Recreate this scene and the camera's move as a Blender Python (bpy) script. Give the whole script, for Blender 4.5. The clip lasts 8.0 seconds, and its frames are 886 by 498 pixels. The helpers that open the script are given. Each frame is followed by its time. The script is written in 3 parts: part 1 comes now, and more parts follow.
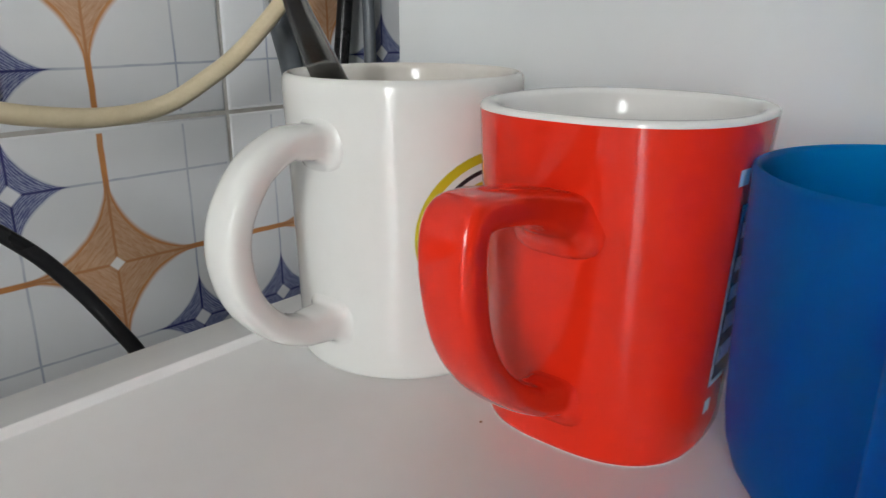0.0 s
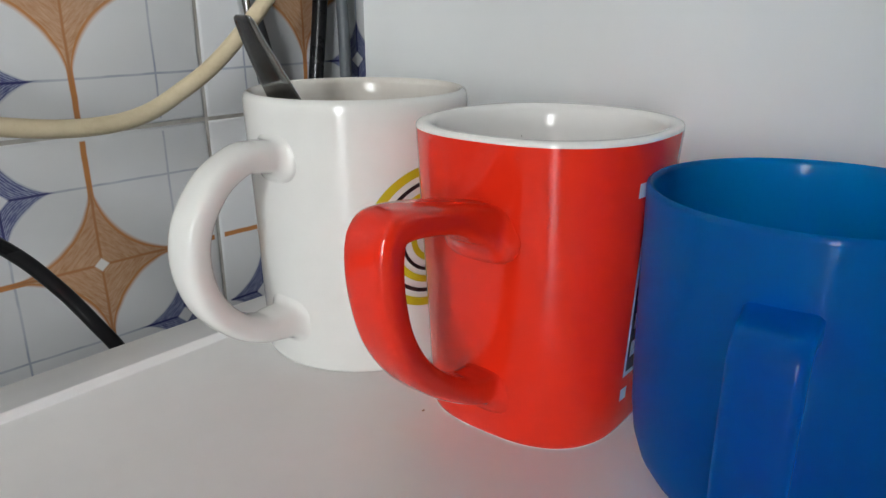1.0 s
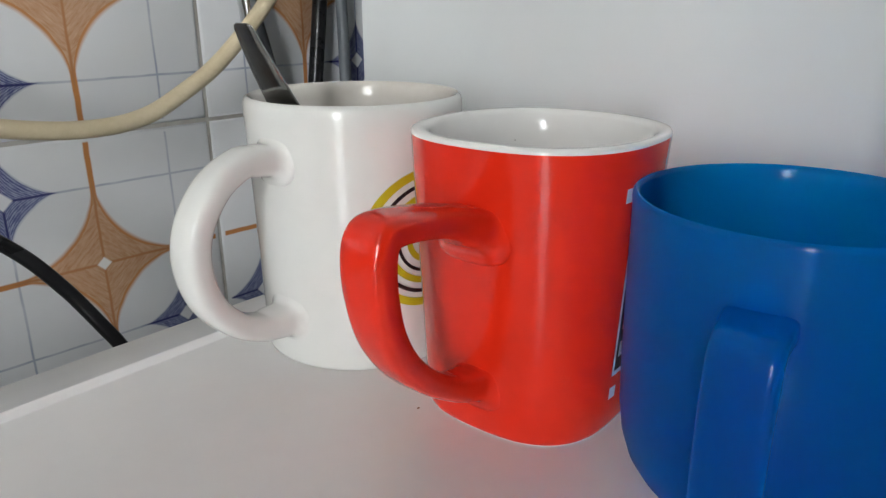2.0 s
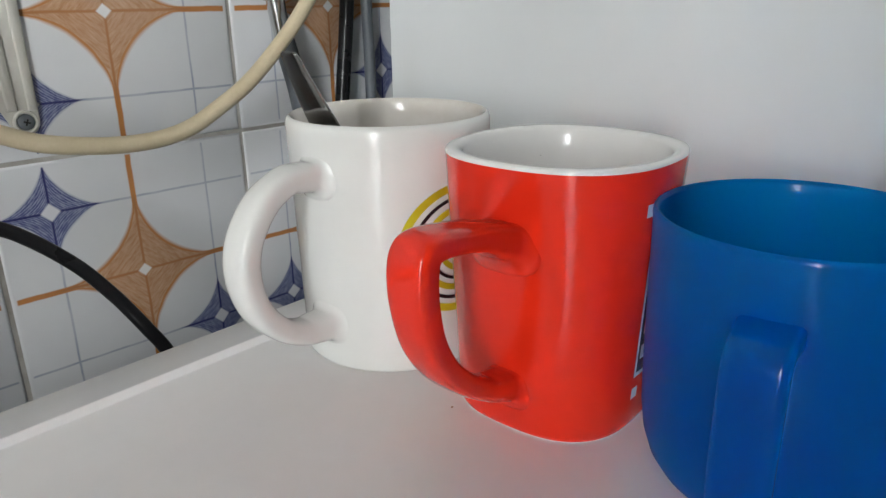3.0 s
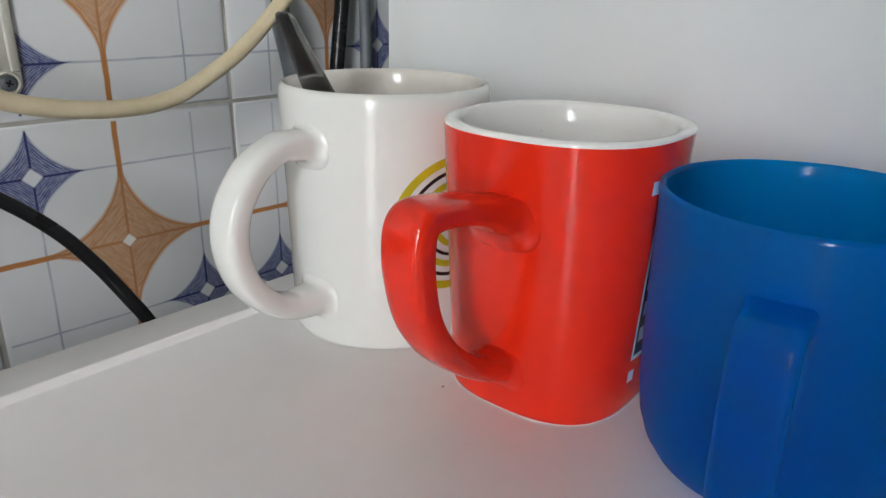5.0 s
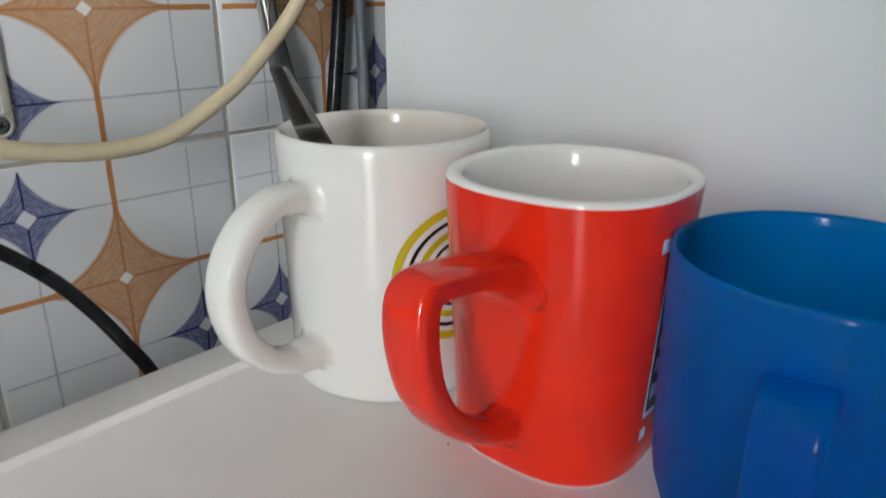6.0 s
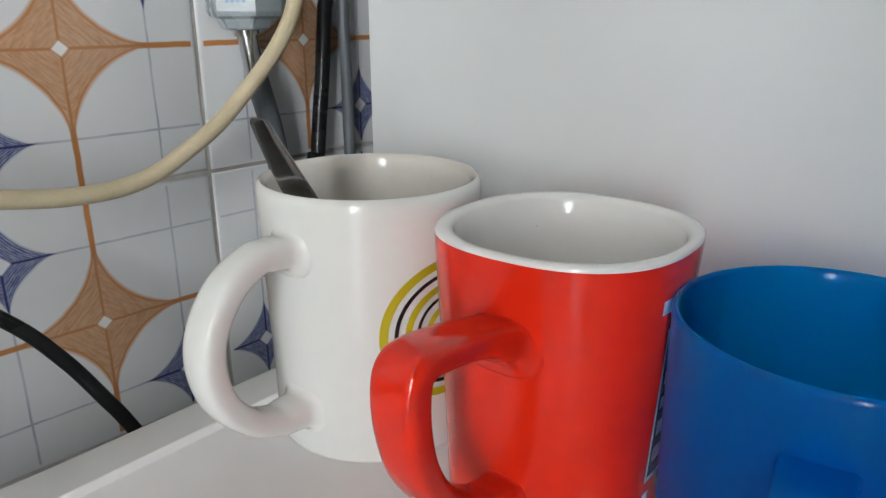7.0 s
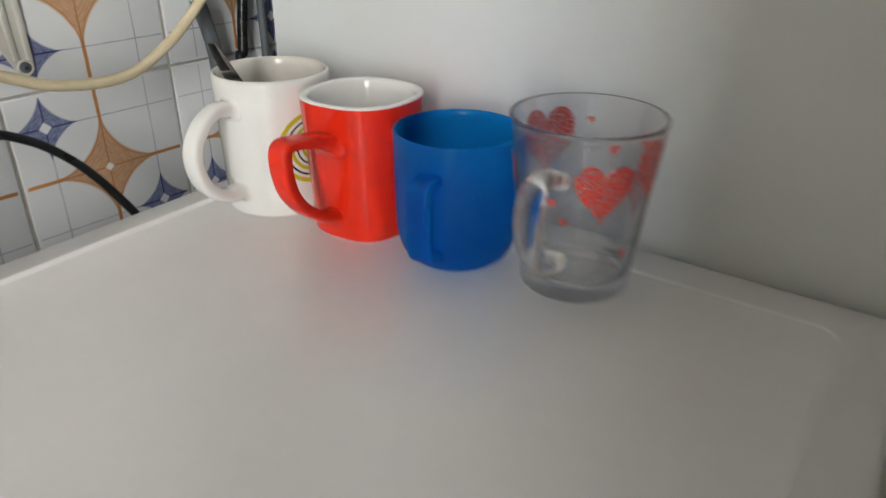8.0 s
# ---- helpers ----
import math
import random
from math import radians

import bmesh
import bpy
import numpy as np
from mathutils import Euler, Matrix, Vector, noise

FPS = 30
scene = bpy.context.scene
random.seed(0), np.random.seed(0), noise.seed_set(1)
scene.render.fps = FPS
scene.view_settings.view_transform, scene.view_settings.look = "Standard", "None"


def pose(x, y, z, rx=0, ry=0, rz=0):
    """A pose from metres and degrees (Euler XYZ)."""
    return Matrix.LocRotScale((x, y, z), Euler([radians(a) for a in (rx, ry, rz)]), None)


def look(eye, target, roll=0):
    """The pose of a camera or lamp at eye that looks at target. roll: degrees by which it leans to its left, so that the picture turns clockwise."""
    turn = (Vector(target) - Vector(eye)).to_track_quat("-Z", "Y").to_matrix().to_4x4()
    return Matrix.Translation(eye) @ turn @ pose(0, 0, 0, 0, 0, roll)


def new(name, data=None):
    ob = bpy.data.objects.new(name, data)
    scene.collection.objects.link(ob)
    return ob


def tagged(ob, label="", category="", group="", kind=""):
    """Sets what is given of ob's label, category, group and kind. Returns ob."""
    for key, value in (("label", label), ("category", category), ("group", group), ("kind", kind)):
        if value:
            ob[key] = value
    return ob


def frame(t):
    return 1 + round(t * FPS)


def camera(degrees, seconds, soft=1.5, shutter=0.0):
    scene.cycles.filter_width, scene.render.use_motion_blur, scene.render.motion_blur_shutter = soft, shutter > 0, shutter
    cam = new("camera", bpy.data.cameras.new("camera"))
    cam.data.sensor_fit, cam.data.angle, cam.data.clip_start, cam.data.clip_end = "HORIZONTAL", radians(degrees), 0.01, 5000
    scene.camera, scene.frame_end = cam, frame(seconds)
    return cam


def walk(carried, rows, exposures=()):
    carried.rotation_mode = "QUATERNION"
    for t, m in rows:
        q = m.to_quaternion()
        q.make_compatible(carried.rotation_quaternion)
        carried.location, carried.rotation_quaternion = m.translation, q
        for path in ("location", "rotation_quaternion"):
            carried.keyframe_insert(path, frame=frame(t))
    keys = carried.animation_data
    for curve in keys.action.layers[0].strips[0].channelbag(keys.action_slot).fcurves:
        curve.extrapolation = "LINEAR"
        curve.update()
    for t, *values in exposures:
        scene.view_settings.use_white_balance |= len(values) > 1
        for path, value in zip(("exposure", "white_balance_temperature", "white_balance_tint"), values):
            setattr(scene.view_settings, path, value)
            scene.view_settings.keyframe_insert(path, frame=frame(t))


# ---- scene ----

# ---------------------------------------------------------------- camera
cam = camera(63.45, 8.0, soft=1.4, shutter=0.35)
PATH = [
    (0.0, -0.2451, -0.2235, 0.1124, -49.04, -18.32, -0.22),
    (0.5, -0.2438, -0.2401, 0.1149, -49.68, -18.38, -0.50),
    (1.0, -0.2475, -0.2481, 0.1217, -49.28, -18.80, 0.12),
    (1.2, -0.2486, -0.2482, 0.1233, -49.32, -18.76, 0.06),
    (2.3, -0.2515, -0.2552, 0.1279, -49.01, -19.27, 0.26),
    (2.5, -0.2546, -0.2563, 0.1322, -48.88, -19.16, 0.58),
    (3.0, -0.2644, -0.2582, 0.1347, -48.10, -19.25, 0.77),
    (3.5, -0.2647, -0.2626, 0.1331, -48.10, -19.67, 1.11),
    (4.0, -0.2596, -0.2665, 0.1288, -48.49, -20.15, 0.39),
    (4.5, -0.2629, -0.2633, 0.1315, -48.52, -20.28, -0.46),
    (4.7, -0.2622, -0.2568, 0.1286, -48.41, -20.45, -1.17),
    (5.8, -0.2601, -0.2481, 0.1337, -48.68, -20.03, -0.56),
    (6.0, -0.2530, -0.2440, 0.1408, -48.70, -19.90, -0.20),
    (6.5, -0.2467, -0.2349, 0.1500, -49.25, -18.31, -0.25),
    (7.0, -0.2440, -0.2352, 0.1487, -49.90, -18.41, 0.13),
    (7.2, -0.2488, -0.2378, 0.1505, -50.59, -18.46, 0.28),
    (7.4, -0.2689, -0.2589, 0.1581, -51.35, -19.85, -0.14),
    (7.5, -0.2820, -0.2785, 0.1614, -51.60, -21.23, -0.35),
    (7.6, -0.3034, -0.3012, 0.1671, -52.50, -22.69, -0.80),
    (7.8, -0.3439, -0.3590, 0.1872, -53.87, -26.10, -0.67),
    (8.0, -0.4029, -0.4309, 0.2085, -54.94, -27.29, -0.32),
]
walk(cam, [(t, pose(x, y, z, 90 + pitch, roll, yaw)) for t, x, y, z, yaw, pitch, roll in PATH],
     [(0.0, -0.20, 6560, 10), (1.0, -0.15, 6500, 10), (4.5, -0.12, 6500, 10), (6.5, -0.18, 6500, 10), (7.2, -0.16, 6500, 10), (8.0, -0.04, 6850, 10)])

# ---------------------------------------------------------------- light
world = bpy.data.worlds.new("sky")
scene.world = world
world.use_nodes = True
wn = world.node_tree
sky = wn.nodes.new("ShaderNodeTexSky")
sky.sky_type, sky.sun_disc = "NISHITA", False
sky.sun_elevation, sky.sun_rotation = radians(40), radians(120)
wn.nodes["Background"].inputs["Strength"].default_value = 0.12
wn.links.new(sky.outputs[0], wn.nodes["Background"].inputs["Color"])

# room box: x, y, z limits
X0, X1, Y0, Z0, Z1 = -2.00, 0.95, -2.30, -0.86, 1.74
# glazed door in the wall at X0: y and z limits; above ZP open sky, below it the shaded parapet outside
WY0, WY1, WZ0, WZ1, ZP = -1.60, -0.99, -0.82, 1.26, 0.03


def area_lamp(name, m, w, h, watts, color):
    data = bpy.data.lights.new(name, "AREA")
    data.shape, data.size, data.size_y, data.energy, data.color = "RECTANGLE", w, h, watts, color
    ob = new(name, data)
    ob.matrix_world = m
    return ob


for z0, z1, watts in ((ZP, WZ1, 73), (WZ0, ZP, 12)):
    area_lamp("window_daylight", look((X0 - 0.06, (WY0 + WY1) / 2, (z0 + z1) / 2), (0, (WY0 + WY1) / 2, (z0 + z1) / 2)),
              WY1 - WY0, z1 - z0, watts, (0.945, 0.985, 1.0))


# ---------------------------------------------------------------- materials
def material(name):
    m = bpy.data.materials.new(name)
    m.use_nodes = True
    nt = m.node_tree
    return m, nt, nt.nodes["Principled BSDF"]


def node(nt, kind, **inputs):
    n = nt.nodes.new(kind)
    for k, v in inputs.items():
        n.inputs[k.replace("_", " ")].default_value = v
    return n


def noise_of(nt, scale, detail=3.0, rough=0.55, coord="Object"):
    tc = nt.nodes.new("ShaderNodeTexCoord")
    n = node(nt, "ShaderNodeTexNoise", Scale=scale, Detail=detail, Roughness=rough)
    nt.links.new(tc.outputs[coord], n.inputs["Vector"])
    return n.outputs["Fac"]


def ramp(nt, fac, stops):
    r = nt.nodes.new("ShaderNodeValToRGB")
    el = r.color_ramp.elements
    while len(el) < len(stops):
        el.new(0.5)
    for e, (p, c) in zip(el, stops):
        e.position = p
        e.color = (*c, 1) if len(c) == 3 else c
    nt.links.new(fac, r.inputs["Fac"])
    return r.outputs["Color"]


def bump(nt, bsdf, height, strength, distance):
    b = node(nt, "ShaderNodeBump", Strength=strength, Distance=distance)
    nt.links.new(height, b.inputs["Height"])
    nt.links.new(b.outputs["Normal"], bsdf.inputs["Normal"])


def surface(name, c0, c1, rough, scale=30, r_var=0.06, bump_scale=0, bump_d=0.0002, metal=0.0, coat=0.0, ior=1.5, specks=0):
    """A painted, glazed or moulded surface: two tones blended by noise at two scales, uneven gloss, fine relief."""
    m, nt, b = material(name)
    big, fine = noise_of(nt, scale, 4), noise_of(nt, scale * 9, 3)
    mix = node(nt, "ShaderNodeMath")
    mix.operation = "MULTIPLY_ADD"
    nt.links.new(fine, mix.inputs[0])
    mix.inputs[1].default_value = 0.35
    nt.links.new(big, mix.inputs[2])
    col = ramp(nt, mix.outputs[0], [(0.35, c0), (0.95, c1)])
    if specks:
        tc = nt.nodes.new("ShaderNodeTexCoord")
        vo = node(nt, "ShaderNodeTexVoronoi", Scale=specks)
        nt.links.new(tc.outputs["Object"], vo.inputs["Vector"])
        dot = ramp(nt, vo.outputs["Distance"], [(0.012, (1.0,) * 3), (0.02, (0.0,) * 3)])
        mc = nt.nodes.new("ShaderNodeMix")
        mc.data_type = "RGBA"
        nt.links.new(dot, mc.inputs[0])
        nt.links.new(col, mc.inputs[6])
        mc.inputs[7].default_value = (0.10, 0.08, 0.06, 1)
        col = mc.outputs[2]
    nt.links.new(col, b.inputs["Base Color"])
    rr = ramp(nt, big, [(0.3, (rough - r_var,) * 3), (0.7, (rough + r_var,) * 3)])
    nt.links.new(rr, b.inputs["Roughness"])
    b.inputs["Metallic"].default_value = metal
    b.inputs["Coat Weight"].default_value = coat
    b.inputs["Coat Roughness"].default_value = 0.05
    b.inputs["IOR"].default_value = ior
    if bump_scale:
        bump(nt, b, noise_of(nt, bump_scale, 2), 0.5, bump_d)
    return m


M_enamel = surface("white_enamel", (0.74, 0.73, 0.725), (0.79, 0.78, 0.775), 0.24, 14, 0.004, 900, 0.00002)
M_panel = surface("white_lacquer", (0.755, 0.79, 0.80), (0.805, 0.835, 0.845), 0.42, 5, 0.05, 500, 0.00003)
M_ceramic = surface("cream_white_glaze", (0.70, 0.705, 0.68), (0.75, 0.755, 0.73), 0.10, 25, 0.02, 120, 0.00004, coat=0.4, specks=75)
M_stained = surface("tea_stained_glaze", (0.66, 0.62, 0.56), (0.75, 0.72, 0.68), 0.12, 40, 0.03, 120, 0.00005, coat=0.3)
M_white_glaze = surface("white_glaze", (0.82, 0.815, 0.80), (0.86, 0.855, 0.84), 0.14, 30, 0.04, 150, 0.00004, coat=0.3, specks=95)
M_red = surface("red_glaze", (0.66, 0.020, 0.006), (0.70, 0.024, 0.008), 0.11, 30, 0.015, 160, 0.00001, coat=0.0)
M_plaster = surface("painted_plaster", (0.50, 0.495, 0.465), (0.57, 0.565, 0.535), 0.8, 4, 0.08, 90, 0.0006)
M_cream = surface("cream_paint", (0.50, 0.44, 0.355), (0.57, 0.505, 0.415), 0.7, 4, 0.08, 90, 0.0006)
M_floor = surface("floor_stone", (0.28, 0.245, 0.21), (0.38, 0.345, 0.305), 0.16, 5, 0.05)
M_grout = surface("grey_grout", (0.16, 0.14, 0.11), (0.56, 0.54, 0.51), 0.9, 11, 0.05, 400, 0.0003)
M_hose = surface("cream_rubber", (0.50, 0.42, 0.27), (0.62, 0.53, 0.37), 0.5, 60, 0.08, 300, 0.0002, specks=110)
M_black = surface("black_rubber", (0.008, 0.008, 0.009), (0.013, 0.013, 0.014), 0.30, 40, 0.04, 300, 0.00004, ior=1.30)
M_grey = surface("grey_plastic", (0.075, 0.085, 0.095), (0.115, 0.128, 0.14), 0.4, 40, 0.08)
M_valve = surface("pale_blue_grey_plastic", (0.28, 0.33, 0.36), (0.36, 0.41, 0.44), 0.3, 60, 0.08)
M_steel = surface("brushed_steel", (0.26, 0.26, 0.255), (0.33, 0.33, 0.325), 0.17, 80, 0.03, metal=1.0)
M_chrome = surface("chrome", (0.62, 0.63, 0.64), (0.72, 0.73, 0.74), 0.14, 60, 0.05, metal=1.0)
M_bracket = surface("off_white_metal", (0.50, 0.49, 0.44), (0.60, 0.585, 0.53), 0.4, 40, 0.08, 200, 0.0002)
M_olive = surface("olive_print", (0.43, 0.36, 0.012), (0.50, 0.42, 0.02), 0.25, 80, 0.04)
M_ink = surface("black_print", (0.014, 0.010, 0.012), (0.024, 0.018, 0.02), 0.25, 80, 0.04)
M_pale = surface("pale_print", (0.52, 0.62, 0.70), (0.58, 0.68, 0.75), 0.3, 80, 0.04)
M_blue_ink = surface("blue_print", (0.12, 0.24, 0.42), (0.20, 0.33, 0.50), 0.4, 200, 0.05)
M_green = surface("green_plastic", (0.05, 0.16, 0.04), (0.08, 0.22, 0.06), 0.4, 60, 0.05)
M_frame = surface("white_window_paint", (0.74, 0.73, 0.70), (0.80, 0.79, 0.76), 0.4, 20, 0.05)
M_crumb = surface("brown_crumb", (0.24, 0.15, 0.09), (0.32, 0.21, 0.14), 0.8, 300, 0.05)


def blue_plastic():
    m, nt, b = material("translucent_blue_plastic")
    col = ramp(nt, noise_of(nt, 30, 4), [(0.3, (0.0, 0.075, 0.38)), (0.7, (0.0, 0.085, 0.42))])
    nt.links.new(col, b.inputs["Base Color"])
    rr = ramp(nt, noise_of(nt, 60, 3), [(0.3, (0.11,) * 3), (0.7, (0.15,) * 3)])
    nt.links.new(rr, b.inputs["Roughness"])
    b.inputs["IOR"].default_value = 1.55
    tr = nt.nodes.new("ShaderNodeBsdfTranslucent")
    tr.inputs["Color"].default_value = (0.0, 0.57, 0.95, 1)
    mx = node(nt, "ShaderNodeMixShader", Fac=0.68)
    nt.links.new(b.outputs[0], mx.inputs[1])
    nt.links.new(tr.outputs[0], mx.inputs[2])
    # cloudy see-through part of the plastic
    see = node(nt, "ShaderNodeBsdfPrincipled", IOR=1.12, Roughness=0.45)
    see.inputs["Base Color"].default_value = (0.0, 0.50, 0.95, 1)
    see.inputs["Transmission Weight"].default_value = 1.0
    see.inputs["Coat Weight"].default_value = 0.16
    see.inputs["Coat Roughness"].default_value = 0.09
    see.inputs["Coat IOR"].default_value = 1.36
    both = node(nt, "ShaderNodeMixShader", Fac=0.48)
    nt.links.new(mx.outputs[0], both.inputs[1])
    nt.links.new(see.outputs[0], both.inputs[2])
    nt.links.new(both.outputs[0], nt.nodes["Material Output"].inputs["Surface"])
    return m


def clear_glass(name, rough=0.0, thin=0.20):
    m, nt, b = material(name)
    b.inputs["Transmission Weight"].default_value = 1.0
    b.inputs["IOR"].default_value = 1.48
    b.inputs["Base Color"].default_value = (1.0, 1.0, 1.0, 1)
    rr = ramp(nt, noise_of(nt, 40, 3), [(0.4, (rough,) * 3), (0.75, (rough + 0.05,) * 3)])
    nt.links.new(rr, b.inputs["Roughness"])
    tr = nt.nodes.new("ShaderNodeBsdfTransparent")
    mx = node(nt, "ShaderNodeMixShader", Fac=thin)
    nt.links.new(b.outputs[0], mx.inputs[1])
    nt.links.new(tr.outputs[0], mx.inputs[2])
    nt.links.new(mx.outputs[0], nt.nodes["Material Output"].inputs["Surface"])
    return m


def heart_print():
    """Red print broken up by fine clear lace lines."""
    m, nt, b = material("red_lace_print")
    b.inputs["Base Color"].default_value = (0.76, 0.055, 0.03, 1)
    b.inputs["Roughness"].default_value = 0.35
    tc = nt.nodes.new("ShaderNodeTexCoord")
    vo = node(nt, "ShaderNodeTexVoronoi", Scale=340.0)
    vo.feature = "DISTANCE_TO_EDGE"
    nt.links.new(tc.outputs["Object"], vo.inputs["Vector"])
    fac = ramp(nt, vo.outputs["Distance"], [(0.035, (0.8,) * 3), (0.11, (0.0,) * 3)])
    tr = nt.nodes.new("ShaderNodeBsdfTransparent")
    mx = nt.nodes.new("ShaderNodeMixShader")
    nt.links.new(fac, mx.inputs[0])
    nt.links.new(b.outputs[0], mx.inputs[1])
    nt.links.new(tr.outputs[0], mx.inputs[2])
    nt.links.new(mx.outputs[0], nt.nodes["Material Output"].inputs["Surface"])
    return m


M_blue, M_glass, M_pane, M_heart = blue_plastic(), clear_glass("clear_glass"), clear_glass("window_glass"), heart_print()
M_thick = clear_glass("thick_clear_glass", thin=0.05)


def tile_glaze():
    """Glazed tile print: a brown four-pointed star on brown cross lines, a grid of thin blue lines, two blue stars."""
    m, nt, b = material("printed_tile_glaze")

    def put(n, i, x):
        if isinstance(x, (int, float)):
            n.inputs[i].default_value = x
        else:
            nt.links.new(x, n.inputs[i])

    def f(op, a, c=0.0, d=0.0):
        n = nt.nodes.new("ShaderNodeMath")
        n.operation = op
        put(n, 0, a), put(n, 1, c), put(n, 2, d)
        return n.outputs[0]

    def below(x, edge, soft):
        n = nt.nodes.new("ShaderNodeMapRange")
        put(n, 0, x)
        n.inputs["From Min"].default_value, n.inputs["From Max"].default_value = edge - soft, edge + soft
        n.inputs["To Min"].default_value, n.inputs["To Max"].default_value = 1, 0
        return n.outputs[0]

    def mix(fac, a, c):
        n = nt.nodes.new("ShaderNodeMix")
        n.data_type = "RGBA"
        put(n, 0, fac)
        for i, x in ((6, a), (7, c)):
            if isinstance(x, tuple):
                n.inputs[i].default_value = (*x, 1)
            else:
                nt.links.new(x, n.inputs[i])
        return n.outputs[2]

    uv = nt.nodes.new("ShaderNodeUVMap")
    uv.uv_map = "UVMap"
    wob = node(nt, "ShaderNodeTexNoise", Scale=9.0, Detail=2.0)
    nt.links.new(uv.outputs[0], wob.inputs["Vector"])
    sep = nt.nodes.new("ShaderNodeSeparateXYZ")
    nt.links.new(uv.outputs[0], sep.inputs[0])
    w = f("MULTIPLY", f("SUBTRACT", wob.outputs["Fac"], 0.5), 0.008)
    x, y = f("ADD", sep.outputs[0], w), f("SUBTRACT", sep.outputs[1], w)
    ax, ay = f("ABSOLUTE", x), f("ABSOLUTE", y)

    def star(dx, dy, arm, p):
        return f("ADD", f("POWER", f("DIVIDE", dx, arm), p), f("POWER", f("DIVIDE", dy, arm), p))

    def streaks(cx, cy, scale):
        """Slanting brush marks between a star's arms."""
        px, py = f("SUBTRACT", x, cx), f("SUBTRACT", y, cy)
        qx, qy = f("ABSOLUTE", px), f("ABSOLUTE", py)
        comb = nt.nodes.new("ShaderNodeCombineXYZ")
        put(comb, 0, f("MULTIPLY", f("ADD", qx, qy), 34.0)), put(comb, 1, f("MULTIPLY", f("SUBTRACT", qx, qy), 6.0))
        put(comb, 2, f("MULTIPLY_ADD", f("SIGN", px), 5.0, f("MULTIPLY", f("SIGN", py), 11.0)))
        n = node(nt, "ShaderNodeTexNoise", Scale=scale, Detail=5.0, Roughness=0.65)
        nt.links.new(comb.outputs[0], n.inputs["Vector"])
        return n.outputs["Fac"]

    # glaze ground with faint clouds
    cloud = node(nt, "ShaderNodeTexNoise", Scale=3.0, Detail=3.0)
    nt.links.new(uv.outputs[0], cloud.inputs["Vector"])
    col = mix(cloud.outputs["Fac"], (0.62, 0.635, 0.65), (0.70, 0.71, 0.72))
    # thin blue grid lines
    g = 0.306
    edge = f("MULTIPLY", below(ax, 0.475, 0.003), below(ay, 0.475, 0.003))
    lines = f("MAXIMUM", below(f("ABSOLUTE", f("SUBTRACT", ax, g)), 0.0042, 0.0018), below(f("ABSOLUTE", f("SUBTRACT", ay, g)), 0.0042, 0.0018))
    fade = f("MULTIPLY_ADD", wob.outputs["Fac"], 0.9, 0.05)
    col = mix(f("MULTIPLY", f("MULTIPLY", lines, edge), fade), col, (0.16, 0.21, 0.32))
    # brown cross lines and star
    brown_line = f("MAXIMUM", below(ax, 0.0105, 0.0025), below(ay, 0.0105, 0.0025))
    col = mix(f("MULTIPLY", brown_line, edge), col, (0.44, 0.185, 0.058))
    s = star(ax, ay, 0.345, 0.58)
    body = mix(ramp(nt, streaks(0.0, 0.0, 2.0), [(0.30, (0.0,) * 3), (0.78, (1.0,) * 3)]), (0.39, 0.195, 0.092), (0.56, 0.385, 0.26))
    rim_line = f("MULTIPLY", f("GREATER_THAN", s, 0.94), 0.8)
    body = mix(rim_line, body, (0.43, 0.175, 0.052))
    body = mix(f("MAXIMUM", below(ax, 0.005, 0.003), below(ay, 0.005, 0.003)), body, (0.37, 0.165, 0.068))
    col = mix(below(s, 1.0, 0.03), col, body)
    col = mix(below(f("ADD", ax, ay), 0.027, 0.004), col, (0.72, 0.72, 0.71))
    # two blue stars on one diagonal
    for cx, cy in ((-g, g), (g, -g)):
        dx, dy = f("ABSOLUTE", f("SUBTRACT", x, cx)), f("ABSOLUTE", f("SUBTRACT", y, cy))
        s = star(dx, dy, 0.185, 0.66)
        hatch = f("SINE", f("MULTIPLY", f("SUBTRACT", s, 0.2), 88.0))
        k = f("MULTIPLY_ADD", hatch, 0.10, streaks(cx, cy, 3.0))
        bl = mix(ramp(nt, k, [(0.38, (0.0,) * 3), (0.70, (1.0,) * 3)]), (0.075, 0.088, 0.215), (0.31, 0.34, 0.46))
        bl = mix(f("MAXIMUM", below(dx, 0.004, 0.002), below(dy, 0.004, 0.002)), bl, (0.03, 0.035, 0.13))
        col = mix(f("MULTIPLY", below(s, 1.0, 0.04), edge), col, bl)
        col = mix(below(f("ADD", dx, dy), 0.034, 0.004), col, (0.70, 0.71, 0.73))
    nt.links.new(col, b.inputs["Base Color"])
    b.inputs["Roughness"].default_value = 0.16
    info = nt.nodes.new("ShaderNodeTexCoord")
    wav = node(nt, "ShaderNodeTexNoise", Scale=35.0, Detail=2.0)
    nt.links.new(info.outputs["Object"], wav.inputs["Vector"])
    bump(nt, b, wav.outputs["Fac"], 0.35, 0.0004)
    return m


M_tile = tile_glaze()


# ---------------------------------------------------------------- mesh helpers
def finish(name, bm, mat, parent=None, label="", smooth=35):
    bmesh.ops.recalc_face_normals(bm, faces=bm.faces)
    me = bpy.data.meshes.new(name)
    bm.to_mesh(me)
    bm.free()
    me.materials.append(mat)
    for p in me.polygons:
        p.use_smooth = smooth > 0
    if smooth:
        me.set_sharp_from_angle(angle=radians(smooth))
    ob = new(name, me)
    if parent:
        ob.parent = parent
    return tagged(ob, label)


part = finish


